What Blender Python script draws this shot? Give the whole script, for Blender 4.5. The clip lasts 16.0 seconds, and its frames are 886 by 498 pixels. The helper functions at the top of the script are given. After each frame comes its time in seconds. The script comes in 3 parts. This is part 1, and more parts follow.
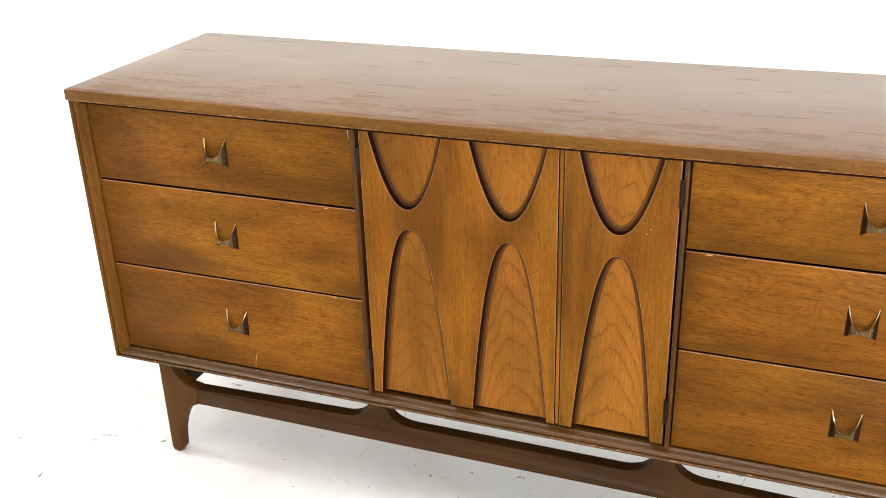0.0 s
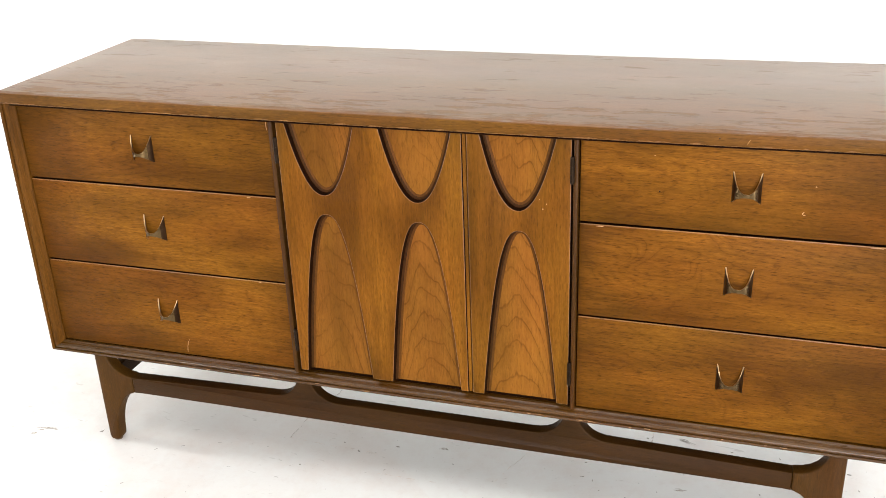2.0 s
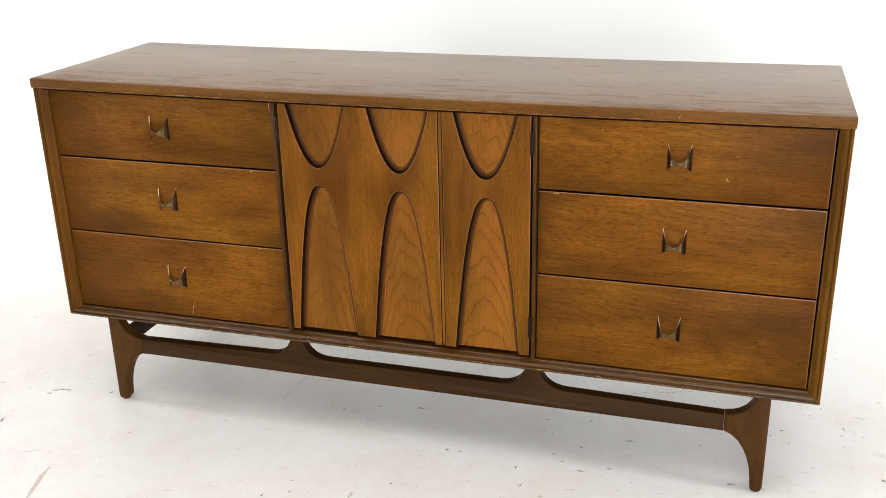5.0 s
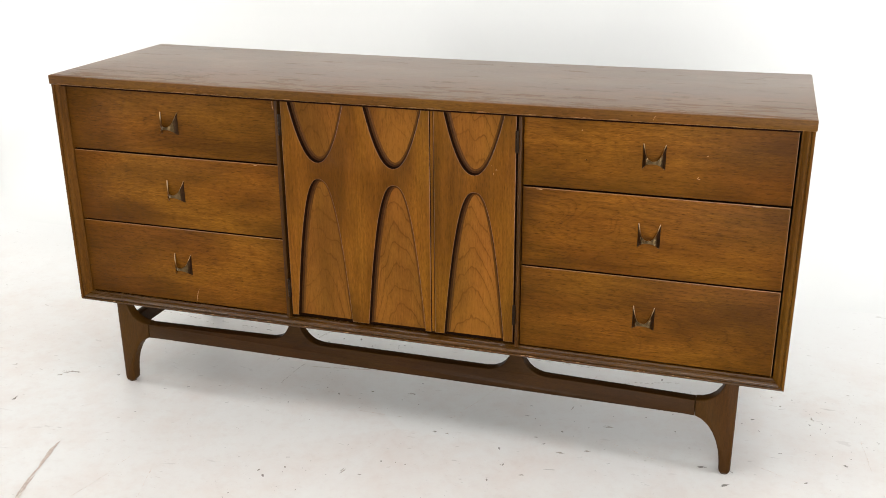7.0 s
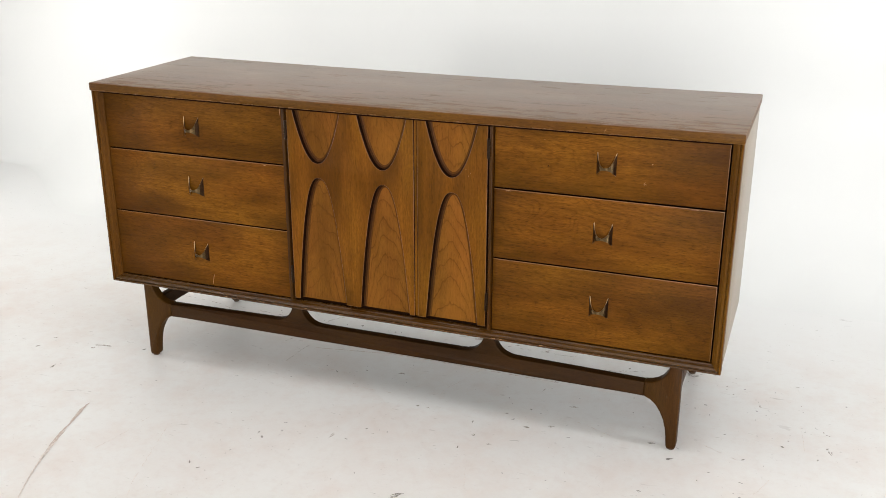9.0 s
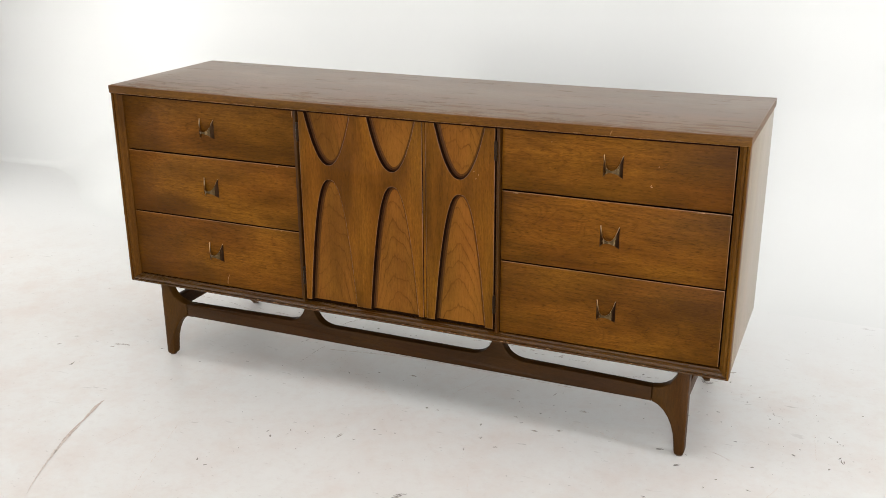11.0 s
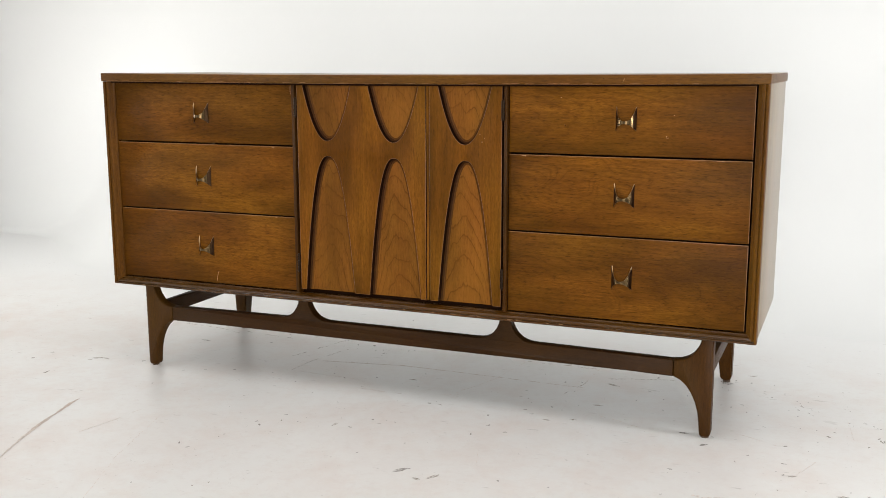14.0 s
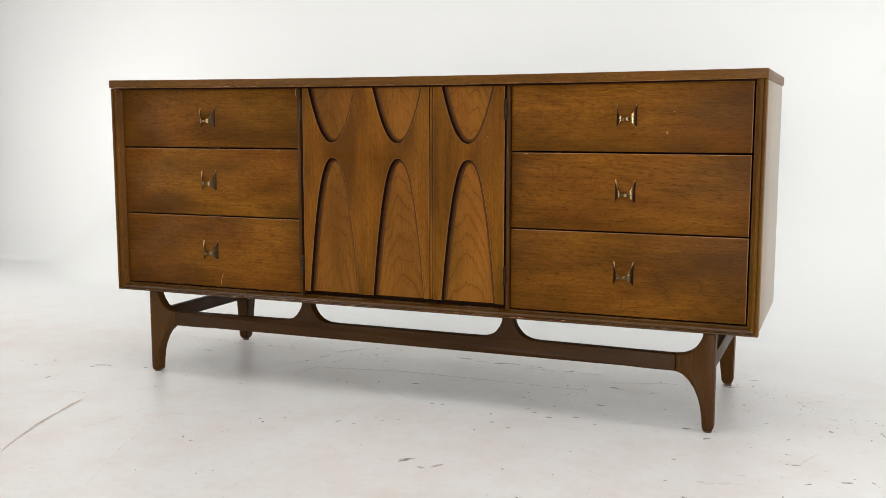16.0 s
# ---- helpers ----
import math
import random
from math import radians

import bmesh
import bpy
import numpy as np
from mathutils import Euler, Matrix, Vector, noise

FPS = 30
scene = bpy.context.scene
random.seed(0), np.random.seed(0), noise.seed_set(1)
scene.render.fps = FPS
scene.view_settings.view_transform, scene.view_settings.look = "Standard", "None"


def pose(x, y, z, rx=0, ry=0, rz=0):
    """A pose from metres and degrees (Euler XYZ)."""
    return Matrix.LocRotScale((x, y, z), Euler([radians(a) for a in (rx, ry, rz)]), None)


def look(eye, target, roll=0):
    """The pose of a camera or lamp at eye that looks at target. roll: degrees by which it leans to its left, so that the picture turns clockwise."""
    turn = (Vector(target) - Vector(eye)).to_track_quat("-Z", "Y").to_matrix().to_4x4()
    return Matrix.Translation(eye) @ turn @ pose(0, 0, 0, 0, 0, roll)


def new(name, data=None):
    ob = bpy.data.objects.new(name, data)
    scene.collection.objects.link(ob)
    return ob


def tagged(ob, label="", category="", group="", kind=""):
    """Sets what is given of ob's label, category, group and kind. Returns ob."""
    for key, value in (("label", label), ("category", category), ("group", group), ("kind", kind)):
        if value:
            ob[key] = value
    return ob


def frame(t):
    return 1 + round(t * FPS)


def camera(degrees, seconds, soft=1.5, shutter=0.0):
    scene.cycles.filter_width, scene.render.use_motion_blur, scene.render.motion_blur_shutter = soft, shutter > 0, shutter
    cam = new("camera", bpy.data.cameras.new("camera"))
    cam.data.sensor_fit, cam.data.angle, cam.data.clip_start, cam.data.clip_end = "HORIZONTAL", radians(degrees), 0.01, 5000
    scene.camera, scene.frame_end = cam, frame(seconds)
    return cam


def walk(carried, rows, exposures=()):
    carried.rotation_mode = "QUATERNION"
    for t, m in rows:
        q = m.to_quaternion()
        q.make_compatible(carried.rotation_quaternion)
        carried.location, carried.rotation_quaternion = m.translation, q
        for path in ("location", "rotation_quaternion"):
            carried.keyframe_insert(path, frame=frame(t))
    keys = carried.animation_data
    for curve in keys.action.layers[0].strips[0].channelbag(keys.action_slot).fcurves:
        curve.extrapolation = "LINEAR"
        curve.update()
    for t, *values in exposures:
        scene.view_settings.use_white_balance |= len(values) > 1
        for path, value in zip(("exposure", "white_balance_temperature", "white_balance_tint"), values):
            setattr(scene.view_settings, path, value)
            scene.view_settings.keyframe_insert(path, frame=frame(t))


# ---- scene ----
cam = camera(47.5, 16.0, soft=0.6)
PATH = [
    (0, (0.446, -1.414, 1.267), (-0.219, 0.276, 0.431), -1.8),
    (0.5, (0.472, -1.428, 1.269), (-0.168, 0.274, 0.434), -2.0),
    (1, (0.496, -1.45, 1.266), (-0.117, 0.263, 0.434), -2.1),
    (1.5, (0.519, -1.487, 1.268), (-0.065, 0.239, 0.441), -2.2),
    (2, (0.545, -1.526, 1.265), (-0.022, 0.209, 0.449), -2.3),
    (2.5, (0.57, -1.577, 1.256), (0.013, 0.172, 0.462), -2.3),
    (3, (0.597, -1.632, 1.239), (0.046, 0.131, 0.472), -2.1),
    (3.5, (0.619, -1.685, 1.221), (0.07, 0.088, 0.475), -1.9),
    (4, (0.638, -1.739, 1.211), (0.084, 0.038, 0.479), -1.7),
    (6.5, (0.696, -1.879, 1.207), (0.134, -0.094, 0.501), -0.6),
    (7, (0.729, -1.932, 1.215), (0.16, -0.146, 0.517), -0.4),
    (7.5, (0.792, -2.054, 1.231), (0.212, -0.269, 0.539), -0.2),
    (8, (0.859, -2.131, 1.26), (0.257, -0.351, 0.575), -0.1),
    (8.5, (0.92, -2.153, 1.275), (0.288, -0.382, 0.594), -0.0),
    (11, (1.058, -2.126, 1.257), (0.309, -0.392, 0.599), -0.3),
    (11.5, (1.053, -2.123, 1.236), (0.304, -0.385, 0.589), -0.6),
    (12, (1.031, -2.112, 1.194), (0.291, -0.359, 0.579), -0.7),
    (12.5, (1.017, -2.119, 1.102), (0.279, -0.346, 0.544), -0.7),
    (13, (1.013, -2.121, 1.004), (0.273, -0.328, 0.513), -0.5),
    (13.5, (1.008, -2.123, 0.904), (0.263, -0.315, 0.486), -0.3),
    (14, (1.006, -2.133, 0.8), (0.257, -0.312, 0.445), -0.1),
    (14.5, (1.002, -2.14, 0.733), (0.247, -0.314, 0.424), -0.1),
    (15, (1.006, -2.144, 0.701), (0.249, -0.314, 0.422), -0.1),
    (15.5, (1.01, -2.161, 0.684), (0.255, -0.327, 0.423), -0.1),
    (16, (1.006, -2.179, 0.678), (0.259, -0.341, 0.427), -0.0),
]
EXPOSURES = [(0.0, 0.52), (1.5, 0.45), (3.5, 0.14), (7.0, -0.17), (8.5, -0.32), (11.0, -0.38), (14.0, -0.44), (16.0, -0.47)]
walk(cam, [(t, look(eye, target, roll)) for t, eye, target, roll in PATH], EXPOSURES)


# ---- light ----
def area_lamp(name, eye, target, wide, deep, watts, colour):
    data = bpy.data.lights.new(name, "AREA")
    data.shape, data.size, data.size_y, data.energy, data.color = "RECTANGLE", wide, deep, watts, colour
    ob = new(name, data)
    ob.matrix_world = look(eye, target)
    return ob


area_lamp("overhead_softbox", (0.0, -0.35, 3.1), (0.0, -0.2, 0), 5.4, 2.9, 52, (1.0, 0.995, 0.985))
area_lamp("left_softbox", (-3.3, -0.05, 0.7), (-0.2, -0.75, 0.0), 0.35, 0.7, 56, (1.0, 0.995, 0.97))
area_lamp("right_softbox", (3.4, -0.15, 0.75), (0.3, -0.45, 0.0), 0.35, 0.7, 62, (0.94, 0.97, 1.0))
area_lamp("front_left_softbox", (-2.2, -3.1, 1.0), (-0.1, 0.1, 0.25), 0.4, 0.6, 30, (1.0, 0.985, 0.96))
area_lamp("front_softbox", (1.5, -3.2, 0.95), (0.2, 0.1, 0.25), 1.7, 1.5, 90, (1.0, 0.985, 0.965))

world = bpy.data.worlds.new("studio")
world.use_nodes = True
world.node_tree.nodes["Background"].inputs[0].default_value = (0.9, 0.9, 0.9, 1)
world.node_tree.nodes["Background"].inputs[1].default_value = 0.1
scene.world = world


# ---- materials ----
class Nodes:
    """A small helper for node trees."""

    def __init__(self, name):
        self.mat = bpy.data.materials.new(name)
        self.mat.use_nodes = True
        self.tree = self.mat.node_tree
        self.bsdf = self.tree.nodes["Principled BSDF"]

    def node(self, kind, inputs=(), **props):
        n = self.tree.nodes.new(kind)
        for key, value in props.items():
            setattr(n, key, value)
        for key, value in dict(inputs).items():
            self.put(n.inputs[key], value)
        return n

    def put(self, socket, value):
        if hasattr(value, "is_output"):
            self.tree.links.new(value, socket)
        elif isinstance(value, tuple) and len(value) == 3 and socket.type == "RGBA":
            socket.default_value = (*value, 1)
        else:
            socket.default_value = value

    def math(self, op, a, b=0.0, c=0.0):
        return self.node("ShaderNodeMath", {0: a, 1: b, 2: c}, operation=op).outputs[0]

    def vec(self, op, a, b):
        return self.node("ShaderNodeVectorMath", {0: a, 1: b}, operation=op).outputs[0]

    def noise(self, where, scale, detail=3.0, rough=0.5, distort=0.0):
        return self.node("ShaderNodeTexNoise", {"Vector": where, "Scale": scale, "Detail": detail, "Roughness": rough, "Distortion": distort}).outputs[0]

    def ramp(self, value, stops):
        n = self.node("ShaderNodeValToRGB", {0: value})
        e = n.color_ramp.elements
        while len(e) < len(stops):
            e.new(0.5)
        for el, (at, col) in zip(e, stops):
            el.position = at
            el.color = (*col, 1) if isinstance(col, tuple) else (col, col, col, 1)
        return n.outputs[0]

    def step(self, value, lo, hi, a=0.0, b=1.0):
        return self.node("ShaderNodeMapRange", {0: value, 1: lo, 2: hi, 3: a, 4: b}).outputs[0]

    def mix(self, fac, a, b, blend="MIX"):
        n = self.node("ShaderNodeMix", data_type="RGBA", blend_type=blend)
        self.put(n.inputs[0], fac), self.put(n.inputs[6], a), self.put(n.inputs[7], b)
        return n.outputs[2]

    def bump(self, height, strength, distance):
        self.put(self.bsdf.inputs["Normal"], self.node("ShaderNodeBump", {"Height": height, "Strength": strength, "Distance": distance}).outputs[0])

    def surface(self, **values):
        for key, value in values.items():
            self.put(self.bsdf.inputs[key.replace("_", " ")], value)
        return self.mat


def wood(name, dark, light, axis, rings=9.0, arch=False, rough=0.42, specular=0.4, worn_front=False, blotch=0.35, coat=0.0, pore=0.55, flame=False, figured=0.36, end_darkening=0.0, flecked=1.0):
    """Oiled walnut: growth rings, fibres, pores and uneven stain. axis: the way of the grain."""
    n = Nodes(name)
    tc = n.node("ShaderNodeTexCoord").outputs["Object"]
    random_offset = n.math("MULTIPLY", n.node("ShaderNodeObjectInfo").outputs["Random"], 23.0)
    shift = n.node("ShaderNodeCombineXYZ", {0: random_offset, 1: random_offset, 2: random_offset}).outputs[0]
    p = n.vec("ADD", tc, shift)

    def stretched(along, across):
        return n.vec("MULTIPLY", p, tuple(along if k == axis else across for k in "xyz"))

    sway = n.noise(stretched(2.0, 9.0), 1.0, 2.0)
    fine = n.noise(stretched(14.0, 70.0), 1.0, 2.0)
    if arch:
        sep = n.node("ShaderNodeSeparateXYZ", {0: tc}).outputs
        lean = n.step(n.math("FRACT", random_offset), 0.0, 1.0, -0.022, 0.022)
        off = n.math("ADD", n.math("ADD", sep[0], lean), n.step(sway, 0.0, 1.0, -0.03, 0.03))
        hill = n.math("MULTIPLY", n.math("MULTIPLY", off, off), 30.0)
        jag = n.noise(stretched(9.0, 30.0), 1.0, 2.0, 0.45)
        base = n.math("MULTIPLY", n.math("ADD", sep[2], hill), 20.0)
        field = n.math("ADD", n.math("ADD", base, n.math("MULTIPLY", jag, 1.9)), n.math("MULTIPLY", sway, 3.0))
        figure = n.step(n.noise(stretched(5.0, 12.0), 1.0, 1.0), 0.35, 0.6, 0.35, 1.0)
    else:
        field = n.math("ADD", n.math("MULTIPLY", sway, rings), n.math("MULTIPLY", fine, 0.55))
        figure = n.step(n.noise(stretched(2.4, 5.0), 1.0, 1.0), 0.45, 0.65, 0.12, 1.0)
    if flame:
        sep = n.node("ShaderNodeSeparateXYZ", {0: tc}).outputs
        mid = n.math("SUBTRACT", sep[2], n.step(n.math("FRACT", random_offset), 0.0, 1.0, -0.06, 0.03))
        bow = n.math("MULTIPLY", n.math("MULTIPLY", mid, mid), 38.0)
        wave = n.noise(stretched(9.0, 34.0), 1.0, 2.0)
        flames = n.math("MULTIPLY_ADD", n.math("ADD", sep[0], bow), 13.0, n.math("ADD", n.math("MULTIPLY", wave, 2.2), n.math("MULTIPLY", sway, 3.0)))
        zone = n.step(n.noise(stretched(3.2, 9.0), 1.0, 1.0), 0.47, 0.53)
        field = n.math("ADD", n.math("MULTIPLY", flames, zone), n.math("MULTIPLY", field, n.math("SUBTRACT", 1.0, zone)))
        figure = n.math("MAXIMUM", figure, n.math("MULTIPLY", zone, 0.8))
    if arch:
        ring = n.ramp(n.math("FRACT", field), [(0.0, 0.50), (0.03, 0.42), (0.08, 0.70), (0.5, 0.78), (0.95, 0.68), (1.0, 0.50)])
    else:
        ring = n.ramp(n.math("FRACT", field), [(0.0, 0.5), (0.03, 0.36), (0.10, 0.62), (0.5, 0.82), (0.94, 0.66), (1.0, 0.5)])
    ring = n.math("MULTIPLY_ADD", n.math("SUBTRACT", ring, 0.66), figure, 0.66)
    fibre = n.noise(stretched(7.0, 230.0), 1.0, 3.0, 0.6)
    pores = n.step(n.noise(stretched(60.0, 600.0), 1.0, 2.0), 0.56, 0.65)
    speckle = n.noise(stretched(70.0, 330.0), 1.0, 4.0, 0.72)
    stain = n.step(n.noise(stretched(3.2, 11.0), 1.0, 2.0, 0.5), 0.40, 0.66)
    tone = n.math("ADD", n.math("MULTIPLY", ring, 0.58 if arch else figured), n.math("MULTIPLY", fibre, 0.16 if arch else 0.22))
    tone = n.math("ADD", tone, n.math("MULTIPLY", speckle, 0.25 if arch else 0.28))
    colour = n.mix(n.step(tone, 0.265, 0.665) if not arch else n.step(tone, 0.36, 0.88), dark, light)
    flecks = n.step(n.noise(stretched(75.0, 640.0), 1.0, 3.0, 0.65), 0.55, 0.66)
    drift = n.step(n.noise(stretched(3.0, 16.0), 1.0, 2.0), 0.38, 0.62)
    colour = n.mix(n.math("MULTIPLY", flecks, n.step(drift, 0.0, 1.0, 0.12 * flecked, 0.42 * flecked)), colour, tuple(min(1.0, c * 1.45) for c in light))
    colour = n.mix(n.math("MULTIPLY", pores, pore), colour, tuple(c * 0.35 for c in dark))
    if end_darkening:
        # darkening painted unevenly towards each front's ends, more at the outer end of the case
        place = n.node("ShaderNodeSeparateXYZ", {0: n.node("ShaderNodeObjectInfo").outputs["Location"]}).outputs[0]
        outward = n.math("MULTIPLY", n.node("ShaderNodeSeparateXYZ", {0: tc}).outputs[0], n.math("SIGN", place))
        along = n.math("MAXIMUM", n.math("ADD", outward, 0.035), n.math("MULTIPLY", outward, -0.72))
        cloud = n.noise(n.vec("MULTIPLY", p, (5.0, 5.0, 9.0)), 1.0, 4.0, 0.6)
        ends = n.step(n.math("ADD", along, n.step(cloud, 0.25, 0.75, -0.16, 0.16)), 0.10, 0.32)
        colour = n.mix(n.math("MULTIPLY", ends, end_darkening), colour, tuple(c * 0.45 for c in dark))
    colour = n.mix(n.math("MULTIPLY", stain, blotch), colour, tuple(c * 0.55 for c in dark))
    shade = n.step(n.math("FRACT", n.math("MULTIPLY", random_offset, 3.7)), 0.0, 1.0, 0.88, 1.12)
    colour = n.vec("MULTIPLY", colour, n.node("ShaderNodeCombineXYZ", {0: shade, 1: shade, 2: shade}).outputs[0])
    ruddy = n.step(n.noise(stretched(3.0, 8.0), 1.0, 3.0, 0.6), 0.36, 0.64)
    colour = n.mix(ruddy, n.vec("MULTIPLY", colour, (0.97, 1.02, 0.95)), n.vec("MULTIPLY", colour, (1.04, 0.97, 1.0)))
    gloss, spec = n.step(fibre, 0.2, 0.8, rough - 0.06, rough + 0.1), specular
    if worn_front:
        sep = n.node("ShaderNodeSeparateXYZ", {0: tc}).outputs
        ragged = n.math("ADD", sep[1], n.math("MULTIPLY", n.math("SUBTRACT", n.noise(stretched(11.0, 55.0), 1.0, 6.0, 0.74), 0.5), 0.16))
        wear = n.step(ragged, 0.008, 0.020, 1.0, 0.0)
        flaky = n.math("ADD", n.noise(stretched(8.0, 34.0), 1.0, 7.0, 0.74), n.step(sep[1], 0.01, 0.22, 0.125, 0.02))
        chips = n.step(flaky, 0.645, 0.653)
        rim = n.math("MULTIPLY", n.step(flaky, 0.620, 0.645), n.math("SUBTRACT", 1.0, chips))
        colour = n.mix(n.math("MULTIPLY", wear, 0.5), colour, (0.165, 0.072, 0.021))
        colour = n.mix(n.math("MULTIPLY", rim, 0.7), colour, tuple(c * 0.6 for c in dark))
        colour = n.mix(n.math("MULTIPLY", chips, 0.5), colour, (0.185, 0.092, 0.034))
        bare = n.math("MAXIMUM", wear, n.math("MULTIPLY", n.math("MAXIMUM", chips, rim), 0.7))
        spec = n.step(bare, 0.0, 1.0, specular, 0.15)
        streak = n.step(n.noise(stretched(3.5, 9.0), 1.0, 5.0, 0.62), 0.36, 0.64)
        gloss = n.step(streak, 0.0, 1.0, rough - 0.03, rough + 0.07)
        coat = n.math("MULTIPLY", n.step(bare, 0.0, 1.0, coat, 0.0), n.step(streak, 0.0, 1.0, 0.72, 1.0))
    relief = n.math("SUBTRACT", n.math("MULTIPLY", fibre, 0.5), pores)
    if worn_front:
        relief = n.math("SUBTRACT", relief, n.math("MULTIPLY", n.math("MAXIMUM", chips, wear), 2.0))
    n.bump(relief, 0.14 if worn_front else 0.22, 0.0006)
    return n.surface(Base_Color=colour, Roughness=gloss, Specular_IOR_Level=spec, Coat_Weight=coat, Coat_Roughness=0.28, Coat_Tint=(1.0, 0.95, 0.87))


WALNUT_X = wood("walnut_grain_across", (0.070, 0.0236, 0.0020), (0.302, 0.1150, 0.0118), "x", specular=0.06, blotch=0.62, pore=0.46, flame=True, figured=0.22, end_darkening=0.53, flecked=0.40)
WALNUT_Z = wood("walnut_grain_upright", (0.072, 0.0252, 0.0022), (0.284, 0.1115, 0.0118), "z", rings=5.0, specular=0.05, blotch=0.66, pore=0.3, figured=0.28, flecked=0.25)
WALNUT_TOP = wood("walnut_top", (0.082, 0.0370, 0.0105), (0.236, 0.107, 0.036), "x", rings=7.0, rough=0.36, specular=0.4, worn_front=True, blotch=0.3, coat=0.50, pore=0.22, figured=0.26, flecked=0.4)
WALNUT_ARCH = wood("walnut_cathedral_veneer", (0.072, 0.0246, 0.0034), (0.312, 0.1240, 0.0180), "z", arch=True, specular=0.05, blotch=0.45, pore=0.22, flecked=0.2)
WALNUT_EDGE = wood("walnut_top_edge", (0.044, 0.0165, 0.002), (0.190, 0.078, 0.0105), "x", rings=4.0, rough=0.38, specular=0.11, pore=0.35)
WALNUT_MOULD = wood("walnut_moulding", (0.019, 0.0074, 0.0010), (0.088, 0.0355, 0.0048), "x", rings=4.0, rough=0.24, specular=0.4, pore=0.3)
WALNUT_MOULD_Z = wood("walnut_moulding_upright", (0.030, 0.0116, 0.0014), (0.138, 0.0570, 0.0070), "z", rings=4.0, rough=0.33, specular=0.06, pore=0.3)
WALNUT_SIDE = wood("walnut_side_panel", (0.085, 0.044, 0.010), (0.22, 0.135, 0.043), "z", rings=6.0, rough=0.32, specular=0.5, coat=0.45)
WALNUT_BASE = wood("walnut_base_rail", (0.014, 0.0053, 0.0010), (0.050, 0.0198, 0.0034), "x", rings=4.0, rough=0.38, specular=0.1, pore=0.25)
WALNUT_LEG = wood("walnut_leg", (0.020, 0.0078, 0.0012), (0.080, 0.0335, 0.0050), "z", rings=4.0, rough=0.38, specular=0.1, pore=0.25)
WALNUT_COVE = wood("stained_shaded_cove", (0.036, 0.0124, 0.0016), (0.160, 0.0590, 0.0080), "z", rings=3.0, rough=0.45, specular=0.08, pore=0.2)
WALNUT_DIVIDER = wood("walnut_divider", (0.017, 0.0062, 0.0009), (0.078, 0.0300, 0.0038), "z", rings=4.0, rough=0.35, specular=0.12, pore=0.25)
# near-black: recess stain, and shade painted into gaps and under the top
WALNUT_SHADE = wood("stained_shaded_edge", (0.006, 0.0018, 0.0005), (0.018, 0.0060, 0.0012), "z", rings=3.0, rough=0.6, specular=0.04)
WALNUT_SHADE_MID = wood("stained_shaded_recess", (0.018, 0.0062, 0.0010), (0.076, 0.0275, 0.0042), "z", rings=3.0, rough=0.5, specular=0.08)
RUBBED_LIT_EDGE = wood("rubbed_lit_edge", (0.10, 0.042, 0.008), (0.40, 0.19, 0.062), "x", rings=3.0, rough=0.36)
# door rims are pale from rubbing, with their highlight line painted in
WALNUT_LIT_RIM = wood("rubbed_lit_rim", (0.10, 0.039, 0.008), (0.27, 0.112, 0.030), "z", rings=3.0, rough=0.36)


def plain(name, colour, rough, metal=0.0, spread=0.25, scale=60.0, bump=0.1):
    n = Nodes(name)
    tc = n.node("ShaderNodeTexCoord").outputs["Object"]
    v = n.noise(tc, scale, 4.0, 0.6)
    col = n.mix(n.step(v, 0.25, 0.75), tuple(c * (1 - spread) for c in colour), tuple(min(1, c * (1 + spread)) for c in colour))
    n.bump(v, bump, 0.0005)
    return n.surface(Base_Color=col, Roughness=n.step(v, 0.2, 0.8, rough - 0.05, rough + 0.08), Metallic=metal)


BRASS = plain("aged_brass", (0.104, 0.068, 0.031), 0.25, 1.0, 0.15, 60.0, 0.04)
# rim brass is lightened for wear and for the glint along the U
BRASS_RIM = plain("rubbed_lit_brass_rim", (0.52, 0.36, 0.19), 0.28, 1.0, 0.2, 90.0, 0.04)
PATINA_SHADE = plain("shaded_brass_patina", (0.040, 0.022, 0.011), 0.36, 1.0, 0.3, 90.0, 0.06)
IRON = plain("dark_hinge_metal", (0.022, 0.014, 0.009), 0.45, 1.0)
# interior colour kept near-black so its lack of light is painted in
INSIDE = plain("shaded_interior_wood", (0.016, 0.008, 0.004), 0.8)
PALE = plain("bare_chipped_wood", (0.36, 0.19, 0.075), 0.6, 0.0, 0.5, 400.0)
SCUFF = plain("black_rubber_scuff", (0.21, 0.19, 0.17), 0.5, 0.0, 0.5, 200.0)
SCUFF_PALE = plain("grey_brown_scuff", (0.36, 0.32, 0.28), 0.5, 0.0, 0.4, 200.0)
STREAK = plain("brown_scuff", (0.50, 0.415, 0.36), 0.5, 0.0, 0.3, 120.0)
STREAK_PALE = plain("faint_brown_scuff", (0.62, 0.55, 0.50), 0.5, 0.0, 0.3, 120.0)
DRAG = plain("dark_drag_mark", (0.36, 0.315, 0.28), 0.5, 0.0, 0.4, 160.0)
GLIDE = plain("steel_glide", (0.10, 0.07, 0.05), 0.4, 0.6)


